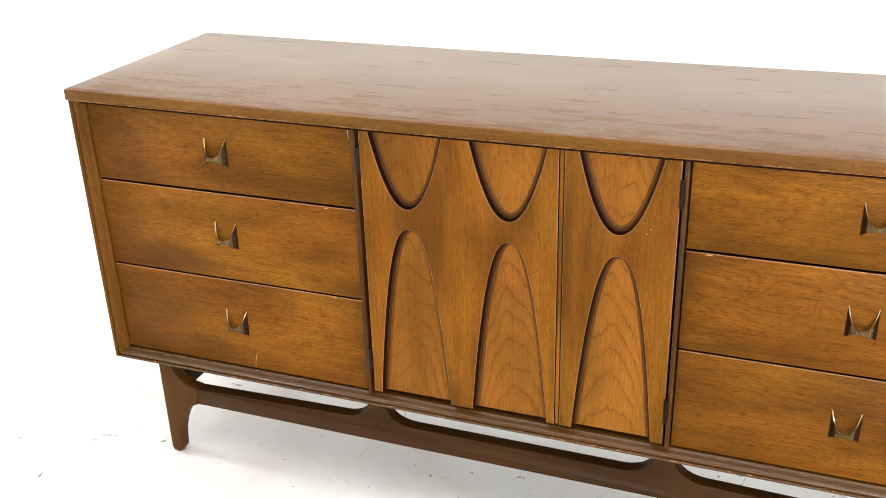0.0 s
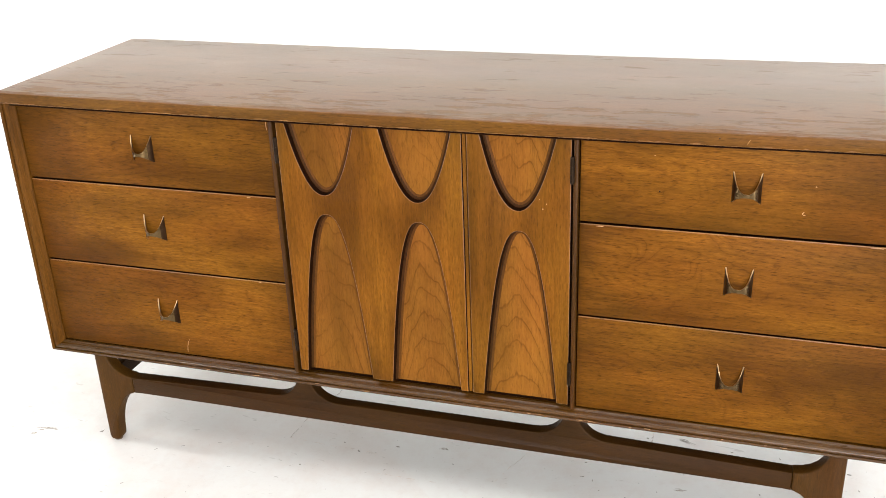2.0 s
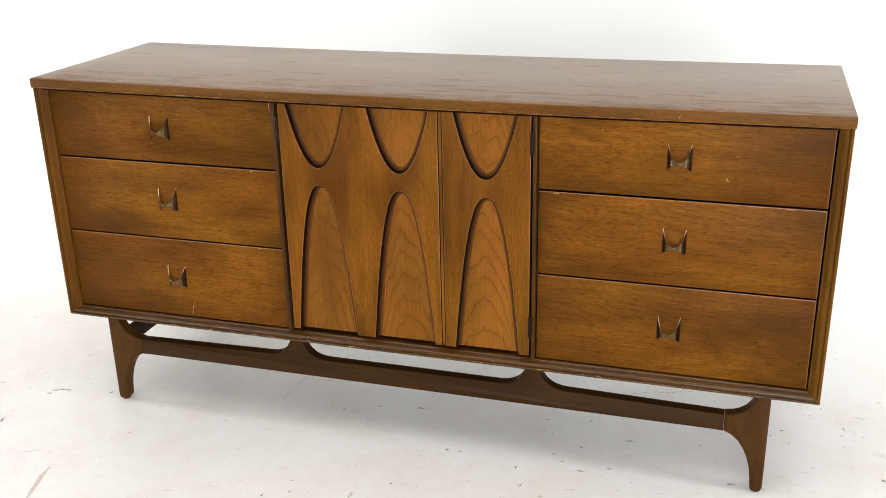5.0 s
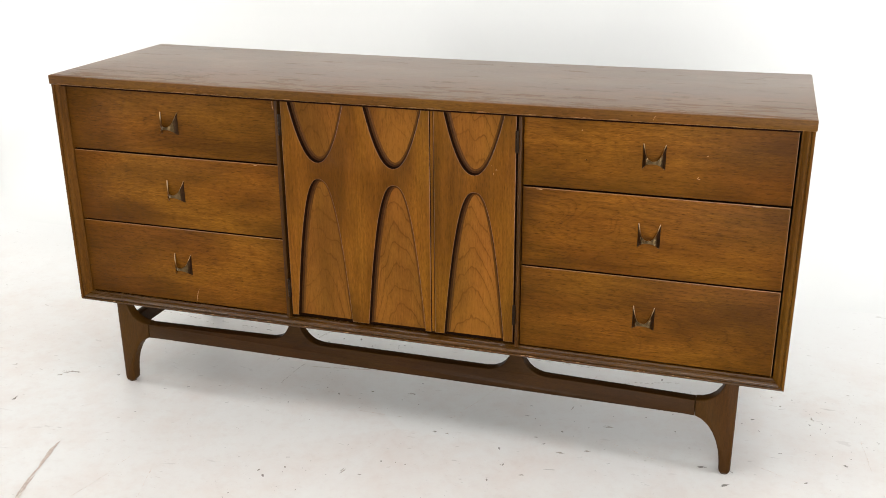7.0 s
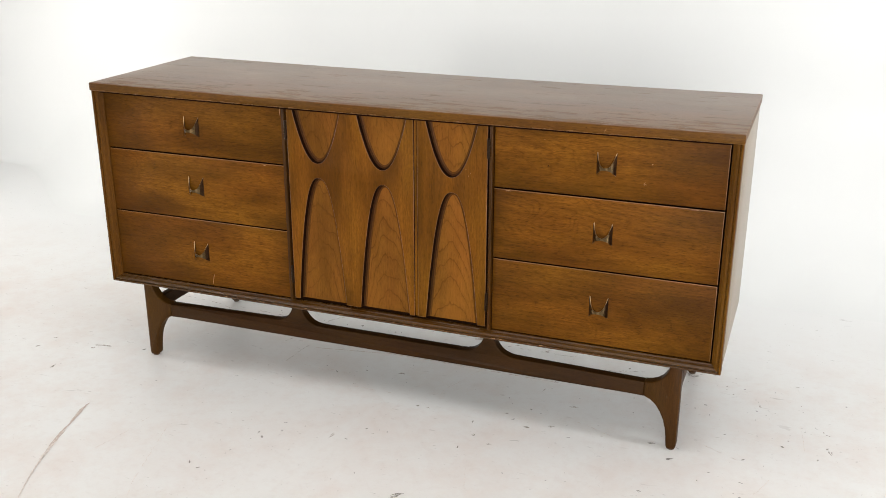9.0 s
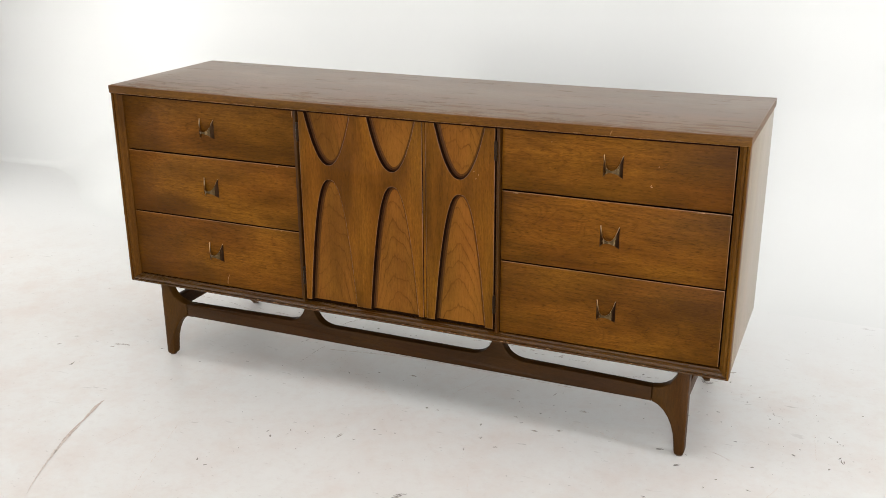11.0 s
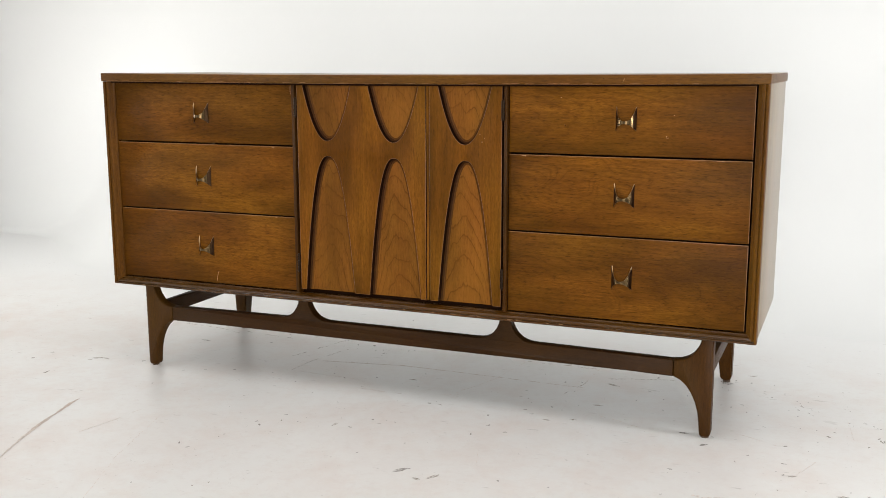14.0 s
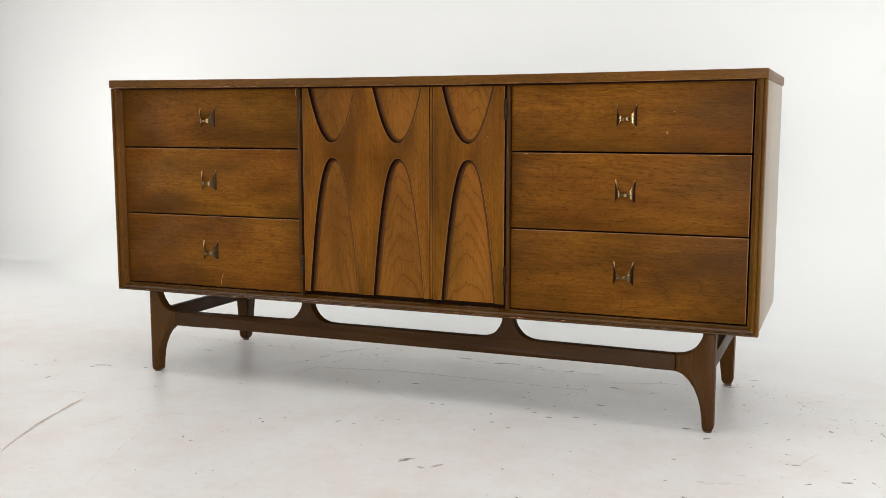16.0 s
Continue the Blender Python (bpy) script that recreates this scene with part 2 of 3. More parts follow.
def paint_white(name, colour, rough, dirt):
    n = Nodes(name)
    p = n.node("ShaderNodeTexCoord").outputs["Object"]
    cloud = n.noise(p, 1.1, 4.0, 0.55)
    colour_1 = n.mix(n.step(cloud, 0.3, 0.7), tuple(c * 0.965 for c in colour), colour)
    if dirt:
        sep = n.node("ShaderNodeSeparateXYZ", {0: p}).outputs
        worn = n.step(n.math("ADD", sep[1], n.math("MULTIPLY", cloud, 0.6)), 0.75, 1.25, 1.0, 0.0)
        colour_1 = n.mix(n.math("MULTIPLY", worn, 0.4), colour_1, (0.615, 0.60, 0.57))
        for scale, lo, hi, strength, tint in ((1.7, 0.42, 0.7, 0.4, (0.60, 0.535, 0.50)), (4.5, 0.46, 0.70, 0.5, (0.60, 0.505, 0.455)), (38.0, 0.5, 0.8, 0.35, (0.54, 0.475, 0.44))):
            veil = n.step(n.noise(p, scale, 7.0, 0.7), lo, hi)
            colour_1 = n.mix(n.math("MULTIPLY", n.math("MULTIPLY", veil, worn), strength), colour_1, tint)
        for scale, lo, strength, squash, turn in ((70.0, 0.69, 0.42, 0.45, 0.5), (150.0, 0.68, 0.4, 0.7, 2.0), (52.0, 0.695, 0.4, 0.3, 1.1), (40.0, 0.70, 0.35, 0.22, -0.7)):
            m = n.node("ShaderNodeMapping", {"Vector": p, "Rotation": (0, 0, turn), "Scale": (squash, 1, 1)}).outputs[0]
            region = n.step(n.noise(p, 5.0 + scale * 0.03, 2.0), 0.42, 0.6)
            speck = n.math("MULTIPLY", n.step(n.noise(m, scale, 3.0, 0.6, 0.6), lo, lo + 0.03), region)
            colour_1 = n.mix(n.math("MULTIPLY", speck, strength), colour_1, (0.24, 0.21, 0.185))
    bumps = n.noise(p, 40.0, 4.0, 0.6)
    n.bump(bumps, 0.05, 0.002)
    return n.surface(Base_Color=colour_1, Roughness=n.step(cloud, 0.3, 0.7, rough - 0.05, rough + 0.07))


FLOOR_WHITE = paint_white("worn_white_floor_paint", (0.735, 0.735, 0.728), 0.36, True)
WALL_WHITE = paint_white("white_cyclorama_paint", (0.725, 0.730, 0.721), 0.40, False)
STUDIO_PALE = paint_white("pale_studio_paint", (0.74, 0.738, 0.73), 0.6, False)
CEILING_WHITE = paint_white("white_ceiling_paint", (0.78, 0.778, 0.77), 0.6, False)


# ---- mesh helpers ----
from mathutils.geometry import tessellate_polygon


def part(name, bm, material, parent=None, label="", smooth=False):
    bmesh.ops.recalc_face_normals(bm, faces=bm.faces)
    mesh = bpy.data.meshes.new(name)
    bm.to_mesh(mesh)
    bm.free()
    for m in material if isinstance(material, tuple) else (material,):
        mesh.materials.append(m)
    if smooth:
        mesh.shade_smooth()
        mesh.set_sharp_from_angle(angle=radians(40))
    ob = new(name, mesh)
    ob.parent = parent
    if label:
        ob["label"] = label
    return ob


def block(x0, x1, y0, y1, z0, z1, bevel=0.0, segments=2):
    bm = bmesh.new()
    bmesh.ops.create_cube(bm, size=1.0)
    for v in bm.verts:
        v.co = ((x0 + x1) / 2 + v.co.x * (x1 - x0), (y0 + y1) / 2 + v.co.y * (y1 - y0), (z0 + z1) / 2 + v.co.z * (z1 - z0))
    if bevel:
        bmesh.ops.bevel(bm, geom=bm.edges[:], offset=bevel, segments=segments, profile=0.5, affect="EDGES")
    return bm


def centred(name, box, material, parent, label="", bevel=0.0015):
    """A bevelled board whose origin is its centre, so that its grain is its own."""
    x0, x1, y0, y1, z0, z1 = box
    hx, hy, hz = (x1 - x0) / 2, (y1 - y0) / 2, (z1 - z0) / 2
    ob = part(name, block(-hx, hx, -hy, hy, -hz, hz, bevel), material, parent, label, smooth=True)
    ob.location = (x0 + hx, y0 + hy, z0 + hz)
    return ob


def inset_loop(points, d):
    """The outline moved inwards by d (points counter-clockwise)."""
    out = []
    for k, p in enumerate(points):
        a, b, c = Vector(points[k - 1]), Vector(p), Vector(points[(k + 1) % len(points)])
        n1, n2 = (b - a).normalized(), (c - b).normalized()
        n1, n2 = Vector((-n1.y, n1.x)), Vector((-n2.y, n2.x))
        m = n1 + n2
        m = m.normalized() if m.length > 1e-6 else n1
        out.append(b + m * d / max(0.5, m.dot(n1)))
    return out


def slab(points, y0, y1, chamfer, cove=0.0):
    """An upright board with an outline in x and z, from y0 (front) to y1. Its front edge is eased; with a cove, cut-outs narrow towards the back."""
    area = sum(a[0] * b[1] - b[0] * a[1] for a, b in zip(points, points[1:] + points[:1]))
    points = [Vector(p) for p in (points if area > 0 else points[::-1])]
    xs, zs = [p[0] for p in points], [p[1] for p in points]
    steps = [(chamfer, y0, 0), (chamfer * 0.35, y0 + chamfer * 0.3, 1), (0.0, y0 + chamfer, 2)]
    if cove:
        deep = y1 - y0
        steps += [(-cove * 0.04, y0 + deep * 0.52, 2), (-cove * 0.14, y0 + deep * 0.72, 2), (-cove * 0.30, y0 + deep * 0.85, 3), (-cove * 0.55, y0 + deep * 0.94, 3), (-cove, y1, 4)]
    else:
        steps += [(0.0, y1, 2)]
    bm = bmesh.new()
    rings = []
    for d, y, _ in steps:
        loop = inset_loop(points, d) if d else points
        rings.append([bm.verts.new((min(max(q[0], min(xs)), max(xs)), y, min(max(q[1], min(zs)), max(zs)))) for q in loop])
    size = len(points)
    for r, s, (_, _, slot) in zip(rings, rings[1:], steps[1:]):
        for k in range(size):
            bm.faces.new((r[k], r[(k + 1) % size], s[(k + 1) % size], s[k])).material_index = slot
    for ring in (rings[0], rings[-1]):
        for tri in tessellate_polygon([[Vector((v.co.x, v.co.z, 0)) for v in ring]]):
            bm.faces.new([ring[k] for k in tri])
    return bm


# ---- the studio ----
def studio():
    floor = part("floor", block(-4.5, 4.5, -5.0, 1.66, -0.1, 0.0), FLOOR_WHITE)
    tagged(floor, "glossy white painted studio floor with dark scuffs", "floor", kind="structure")

    bm = bmesh.new()
    wall_y, columns = 1.60, []
    xs = [-4.5, -3.5, -2.8] + [-2.75 + 0.05 * k for k in range(21)] + [-1.6, 0, 2, 4.5]
    for x in xs:
        s = min(1, max(0, (x + 2.7) / 0.9))
        r = 0.03 + 0.57 * s * s * (3 - 2 * s)
        line = [(wall_y - r + r * math.sin(radians(5 * k)), r * (1 - math.cos(radians(5 * k))) - 0.0008) for k in range(19)]
        line += [(wall_y, 1.2), (wall_y, 3.2), (wall_y + 0.12, 3.2), (wall_y + 0.12, -0.1)]
        columns.append([bm.verts.new((x, y, z)) for y, z in line])
    for a, b in zip(columns, columns[1:]):
        for k in range(len(a) - 1):
            bm.faces.new((a[k], a[k + 1], b[k + 1], b[k]))
    wall = part("wall_north", bm, WALL_WHITE, smooth=True)
    tagged(wall, "white cyclorama wall curving softly into the floor", "wall", kind="structure")
    for name, box in (("wall_west", (-4.62, -4.5, -5.0, 1.72, -0.1, 3.2)), ("wall_east", (4.5, 4.62, -5.0, 1.72, -0.1, 3.2)), ("wall_south", (-4.62, 4.62, -5.12, -5.0, -0.1, 3.2))):
        tagged(part(name, block(*box), STUDIO_PALE), "plain pale painted studio wall", "wall", kind="structure")
    tagged(part("ceiling", block(-4.62, 4.62, -5.12, 1.72, 3.2, 3.3), CEILING_WHITE), "plain white painted studio ceiling", "ceiling", kind="structure")
    return floor


floor = studio()

# ---- the dresser ----
RAIL_TOP = 0.2440
LEFT, RIGHT, FRONT, BOTTOM, UNDER_TOP, TOP = -0.8395, 0.836, 0.005, 0.2245, 0.766, 0.787
DEEP = 0.474
dresser = new("dresser")
tagged(dresser, "long walnut dresser with carved arch doors, worn finish, on white floor", "dresser")


def case():
    bm = block(LEFT - 0.001, RIGHT + 0.002, 0.0, DEEP, UNDER_TOP, TOP, 0.0022, 3)
    for f in bm.faces:
        f.normal_update()
        f.material_index = 0 if f.normal.z > 0.4 else 2 if -0.95 < f.normal.z < -0.3 else 1
    long_edges = [e for e in bm.edges if abs(e.verts[0].co.x - e.verts[1].co.x) > 1.0]
    bmesh.ops.subdivide_edges(bm, edges=long_edges, cuts=23, use_grid_fill=True)
    for v in bm.verts:
        v.co.z -= 0.0038 * (1 - (v.co.x / 0.838) ** 2)
    part("top", bm, (WALNUT_TOP, WALNUT_EDGE, RUBBED_LIT_EDGE), dresser, "worn walnut top with faded streaky finish", smooth=True)
    for a, b in ((LEFT + 0.0015, -0.8165), (0.814, RIGHT - 0.0015)):
        centred("side_panel", (a, b, FRONT + 0.022, DEEP - 0.004, BOTTOM + 0.001, UNDER_TOP), WALNUT_SIDE, dresser, bevel=0.001)
    for a, b in ((-0.2742, -0.2655), (0.2716, 0.2790)):
        centred("divider", (a, b, 0.0115, DEEP - 0.02, RAIL_TOP + 0.0004, UNDER_TOP - 0.0045), WALNUT_DIVIDER, dresser, bevel=0.0012)
    # added dark strip that paints the shade line below the top and follows its sag
    bm = block(-0.812, 0.812, 0.0040, 0.0070, UNDER_TOP - 0.0040, UNDER_TOP + 0.0006, 0.0006, 1)
    bmesh.ops.subdivide_edges(bm, edges=[e for e in bm.edges if abs(e.verts[0].co.x - e.verts[1].co.x) > 1.0], cuts=23, use_grid_fill=True)
    for v in bm.verts:
        v.co.z -= 0.0038 * (1 - (v.co.x / 0.838) ** 2)
    part("quirk_strip", bm, WALNUT_SHADE, dresser, "thin dark strip standing in for the shade under the top")
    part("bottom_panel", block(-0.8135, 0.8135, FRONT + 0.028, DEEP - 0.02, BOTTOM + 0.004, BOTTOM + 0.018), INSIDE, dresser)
    # ledge coloured near-black to paint the shaded gap below the doors
    part("door_ledge", block(-0.266, 0.271, 0.0320, 0.06, BOTTOM + 0.016, 0.2600, 0.0008), WALNUT_SHADE, dresser, smooth=True)
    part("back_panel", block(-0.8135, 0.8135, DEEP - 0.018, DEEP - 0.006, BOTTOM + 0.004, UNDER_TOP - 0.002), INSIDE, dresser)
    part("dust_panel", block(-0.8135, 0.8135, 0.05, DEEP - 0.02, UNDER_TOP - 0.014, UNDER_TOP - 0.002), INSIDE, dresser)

    # moulded frame: lip, quirk, bead and a cove that runs back to the fronts
    profile = [(0.0, 0.03), (0.0, 0.002), (0.0008, 0.0005), (0.0022, 0.0), (0.0044, 0.0003), (0.0054, 0.0014), (0.0060, 0.0048), (0.0070, 0.0050), (0.0078, 0.0030), (0.0096, 0.0021),
               (0.0122, 0.0024), (0.0146, 0.0042), (0.0166, 0.0072), (0.0184, 0.0110), (0.0204, 0.0140), (0.0222, 0.0152), (0.0235, 0.0170), (0.0235, 0.03)]
    low = (RAIL_TOP - BOTTOM) / 0.0235
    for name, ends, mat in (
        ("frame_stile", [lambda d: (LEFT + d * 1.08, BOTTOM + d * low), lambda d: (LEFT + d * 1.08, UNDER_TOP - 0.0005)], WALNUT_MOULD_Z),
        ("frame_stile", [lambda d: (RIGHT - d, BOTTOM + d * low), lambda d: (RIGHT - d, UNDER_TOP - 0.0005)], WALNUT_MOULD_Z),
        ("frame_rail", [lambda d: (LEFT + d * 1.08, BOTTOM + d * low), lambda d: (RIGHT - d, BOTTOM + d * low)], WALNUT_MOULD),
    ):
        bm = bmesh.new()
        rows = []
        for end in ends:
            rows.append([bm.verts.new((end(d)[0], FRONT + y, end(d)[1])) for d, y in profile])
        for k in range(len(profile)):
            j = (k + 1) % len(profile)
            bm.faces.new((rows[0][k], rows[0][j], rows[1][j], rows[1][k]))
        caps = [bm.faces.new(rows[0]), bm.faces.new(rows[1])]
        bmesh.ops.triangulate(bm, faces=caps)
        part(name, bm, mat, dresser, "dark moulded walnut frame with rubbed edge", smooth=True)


def handle_mesh():
    """A bowed brass saddle: deep U above, shallow arch below, wings meeting the drawer."""
    bm = bmesh.new()
    across, up, half, out, thick = 32, 6, 0.0225, 0.0205, 0.0026
    layers = []
    for layer in (0, 1):
        grid = []
        for i in range(across + 1):
            u = -1 + 2 * i / across
            a = abs(u)
            w = half - thick * 0.7 * layer
            bow = (1 - a ** 2.1) ** 0.85 if a < 1 else 0.0
            y = -bow * (out - thick * layer)
            x = u * w
            hi = -0.0006 + 0.0306 * a ** 2.9
            lo = -0.0064 - 0.0158 * a ** 2.4
            ease = 0.0007 * layer
            grid.append([bm.verts.new((x, y, lo + ease + (hi - lo - 2 * ease) * j / up)) for j in range(up + 1)])
        layers.append(grid)
    for grid in layers:
        for i in range(across):
            for j in range(up):
                face = bm.faces.new((grid[i][j], grid[i + 1][j], grid[i + 1][j + 1], grid[i][j + 1]))
                # wings and hollow have shade painted in with their patina, the bowed middle is rubbed bright
                if grid is layers[1] or not 3 < i < across - 4:
                    face.material_index = 2
    f, b = layers
    for i in range(across):
        for j in (0, up):
            bm.faces.new((f[i][j], f[i + 1][j], b[i + 1][j], b[i][j])).material_index = 1
    for i in (0, across):
        for j in range(up):
            bm.faces.new((f[i][j], f[i][j + 1], b[i][j + 1], b[i][j]))
    return bm


DRAWERS = ((0.6122, 0.7622), (0.4360, 0.6082), (0.2472, 0.4326))
DRAWER_FRONT = 0.022


def drawers():
    pull = None
    for x0, x1 in ((-0.8120, -0.2772), (0.2812, 0.8090)):
        for z0, z1 in DRAWERS:
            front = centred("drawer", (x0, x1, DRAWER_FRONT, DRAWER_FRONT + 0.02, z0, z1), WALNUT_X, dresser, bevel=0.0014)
            # pale upper and right bevels: rubbing plus the light they catch, painted in
            front.data.materials.append(RUBBED_LIT_EDGE)
            # near-black sides put the shade of the drawer gaps into the colour
            front.data.materials.append(WALNUT_SHADE)
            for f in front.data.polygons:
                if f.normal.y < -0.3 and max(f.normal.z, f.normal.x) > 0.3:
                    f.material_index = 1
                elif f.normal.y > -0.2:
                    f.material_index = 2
            if pull is None:
                pull = part("handle", handle_mesh(), (BRASS, BRASS_RIM, PATINA_SHADE), front, "bowed aged brass handle", smooth=True)
            else:
                twin = pull.copy()
                scene.collection.objects.link(twin)
                twin.parent = front
                pull = twin
            pull.location = (-0.001, -0.0098, -0.004 if x0 < 0 and z0 > 0.6 else 0.0)


def arch_points(cx, half, tip, base, power, count=26):
    """A curve from (cx - half, base) over the tip to (cx + half, base)."""
    out = []
    for k in range(-count, count + 1):
        s = k / count
        d = abs(s) ** (1 / power * 0.8 + 0.4)
        out.append((cx + math.copysign(half * min(1, d) ** power, s), tip + (base - tip) * d))
    return out


DOOR_FRONT, DOOR_LOW, DOOR_HIGH = 0.0075, 0.2562, 0.7612


def door(x0, x1, centres, lip):
    pts = [(x0, DOOR_HIGH), (x0, DOOR_LOW)]
    for cx in centres:
        pts += arch_points(cx + 0.0018, 0.0672, 0.5895, DOOR_LOW, 0.40)
    pts += [(x1, DOOR_LOW), (x1, DOOR_HIGH)]
    for cx in reversed(centres):
        pts += arch_points(cx, 0.0650, 0.6275, DOOR_HIGH, 0.47)[::-1]
    # recess tones run dark to light: soft shade graded in with the stain
    leaf = part("door", slab(pts, DOOR_FRONT, DOOR_FRONT + 0.0150, 0.0014, 0.0095), (WALNUT_Z, WALNUT_LIT_RIM, WALNUT_SHADE, WALNUT_SHADE_MID, WALNUT_COVE), dresser, "carved walnut door with arched cut-outs", smooth=True)
    for cx in centres:
        for z0, z1 in ((DOOR_LOW - 0.001, 0.606), (0.607, DOOR_HIGH)):
            centred("recessed_panel", (cx - 0.074, cx + 0.074, DOOR_FRONT + 0.0152, DOOR_FRONT + 0.021, z0, z1), WALNUT_ARCH, leaf, "recessed veneer with arched grain", bevel=0.0)
    if lip:
        centred("closing_strip", (x1 + 0.0008, x1 + 0.0068, DOOR_FRONT + 0.0015, DOOR_FRONT + 0.02, DOOR_LOW + 0.001, DOOR_HIGH), WALNUT_Z, leaf, bevel=0.001)
    return leaf


def hinge(x, z0, z1, leaf):
    bm = bmesh.new()
    knuckles = 3
    for k in range(knuckles):
        h = (z1 - z0) / knuckles
        m = Matrix.Translation((x, 0.0085, z0 + h * (k + 0.5)))
        bmesh.ops.create_cone(bm, cap_ends=True, segments=12, radius1=0.0038, radius2=0.0038, depth=h - 0.0012, matrix=m)
    bmesh.ops.create_cone(bm, cap_ends=True, segments=10, radius1=0.0033, radius2=0.0033, depth=z1 - z0 + 0.004, matrix=Matrix.Translation((x, 0.0085, (z0 + z1) / 2)))
    part("hinge", bm, IRON, leaf, "dark metal butt hinge", smooth=True)


def doors():
    wide = door(-0.2572, 0.0828, (-0.1760, -0.0005), True)
    narrow = door(0.0913, 0.2690, (0.1786,), False)
    for leaf, x in ((wide, -0.2612), (narrow, 0.2703)):
        hinge(x, 0.684, 0.727, leaf)
        hinge(x, 0.300, 0.343, leaf)


def base():
    y0, y1 = 0.020, 0.046
    leg = [(0.7490, 0.2240), (0.7490, 0.014), (0.7475, 0.007), (0.744, 0.003), (0.7285, 0.003), (0.7255, 0.007), (0.7242, 0.014), (0.7225, 0.035), (0.7195, 0.056), (0.7135, 0.078), (0.7045, 0.098), (0.6935, 0.114), (0.680, 0.126),
           (0.6645, 0.1330), (0.6645, 0.1700), (0.680, 0.1722), (0.693, 0.1775), (0.705, 0.1865), (0.7145, 0.200), (0.720, 0.212), (0.7225, 0.2240)]
    for side in (-1, 1):
        ob = part("leg", slab([(side * x, z) for x, z in leg], y0 - 0.001, y1, 0.0042), (WALNUT_LEG, WALNUT_LEG, WALNUT_LEG), dresser, "curved walnut front leg", smooth=True)
        bm = bmesh.new()
        bmesh.ops.create_cone(bm, cap_ends=True, segments=16, radius1=0.009, radius2=0.009, depth=0.006, matrix=Matrix.Translation((side * 0.7365, 0.032, 0.003)))
        part("glide", bm, GLIDE, ob, "dark metal foot glide")

    # front rail with two fins that rise to the case
    top = []
    for cx in (-0.269, 0.271):
        flank = [(0.0765, 0.1700), (0.0615, 0.1708), (0.0495, 0.1737), (0.0385, 0.1787), (0.0285, 0.187), (0.0205, 0.198), (0.015, 0.210), (0.0125, 0.2240)]
        top += [(cx - a, z) for a, z in flank] + [(cx + a, z) for a, z in flank[::-1]]
    steps = [-0.664 + 0.0664 * k for k in range(21)]
    outline = [(x, 0.1290 + 0.004 * (abs(x) / 0.664) ** 6) for x in steps] + [(0.664, 0.1700)] + top[::-1] + [(-0.664, 0.1700)]
    bm = slab(outline, y0, y1 - 0.002, 0.002)
    for v in bm.verts:
        # bowed back between the legs, lower edge further back, shaped to fit the camera's view
        s = min(1.0, (0.664 - abs(v.co.x)) / 0.18)
        under = max(0.0, (0.1700 - v.co.z) / 0.041) if v.co.y < y0 + 0.01 else 0.0
        v.co.y += (0.012 + 0.014 * under) * s * s * (3 - 2 * s)
    part("front_rail", bm, (WALNUT_BASE, WALNUT_BASE, WALNUT_BASE), dresser, "dark walnut base rail with two curved fins", smooth=True)

    for side in (-1, 1):
        bm = bmesh.new()
        rings = []
        for z, xa, xb, ya, yb in ((0.007, 0.7215, 0.7405, 0.445, 0.469), (0.015, 0.717, 0.745, 0.440, 0.473), (0.12, 0.705, 0.7465, 0.432, 0.473), (0.2240, 0.700, 0.746, 0.425, 0.473)):
            rings.append([bm.verts.new((side * x, y, z)) for x, y in ((xa, ya), (xb, ya), (xb, yb), (xa, yb))])
        for r, s in zip(rings, rings[1:]):
            for k in range(4):
                bm.faces.new((r[k], r[(k + 1) % 4], s[(k + 1) % 4], s[k]))
        bm.faces.new(rings[0]), bm.faces.new(rings[-1])
        bmesh.ops.recalc_face_normals(bm, faces=bm.faces)
        bmesh.ops.bevel(bm, geom=[e for e in bm.edges if abs(e.verts[0].co.z - e.verts[1].co.z) > 0.003], offset=0.003, segments=2, affect="EDGES")
        ob = part("leg", bm, WALNUT_LEG, dresser, "tapered walnut back leg", smooth=True)
        bm = bmesh.new()
        bmesh.ops.create_cone(bm, cap_ends=True, segments=16, radius1=0.009, radius2=0.009, depth=0.008, matrix=Matrix.Translation((side * 0.732, 0.458, 0.004)))
        part("glide", bm, GLIDE, ob, "dark metal foot glide")
        a, b = sorted((side * 0.722, side * 0.744))
        centred("side_rail", (a, b, y1 - 0.001, 0.434, 0.1335, 0.1695), WALNUT_BASE, dresser, bevel=0.002)


case()
drawers()
doors()
base()


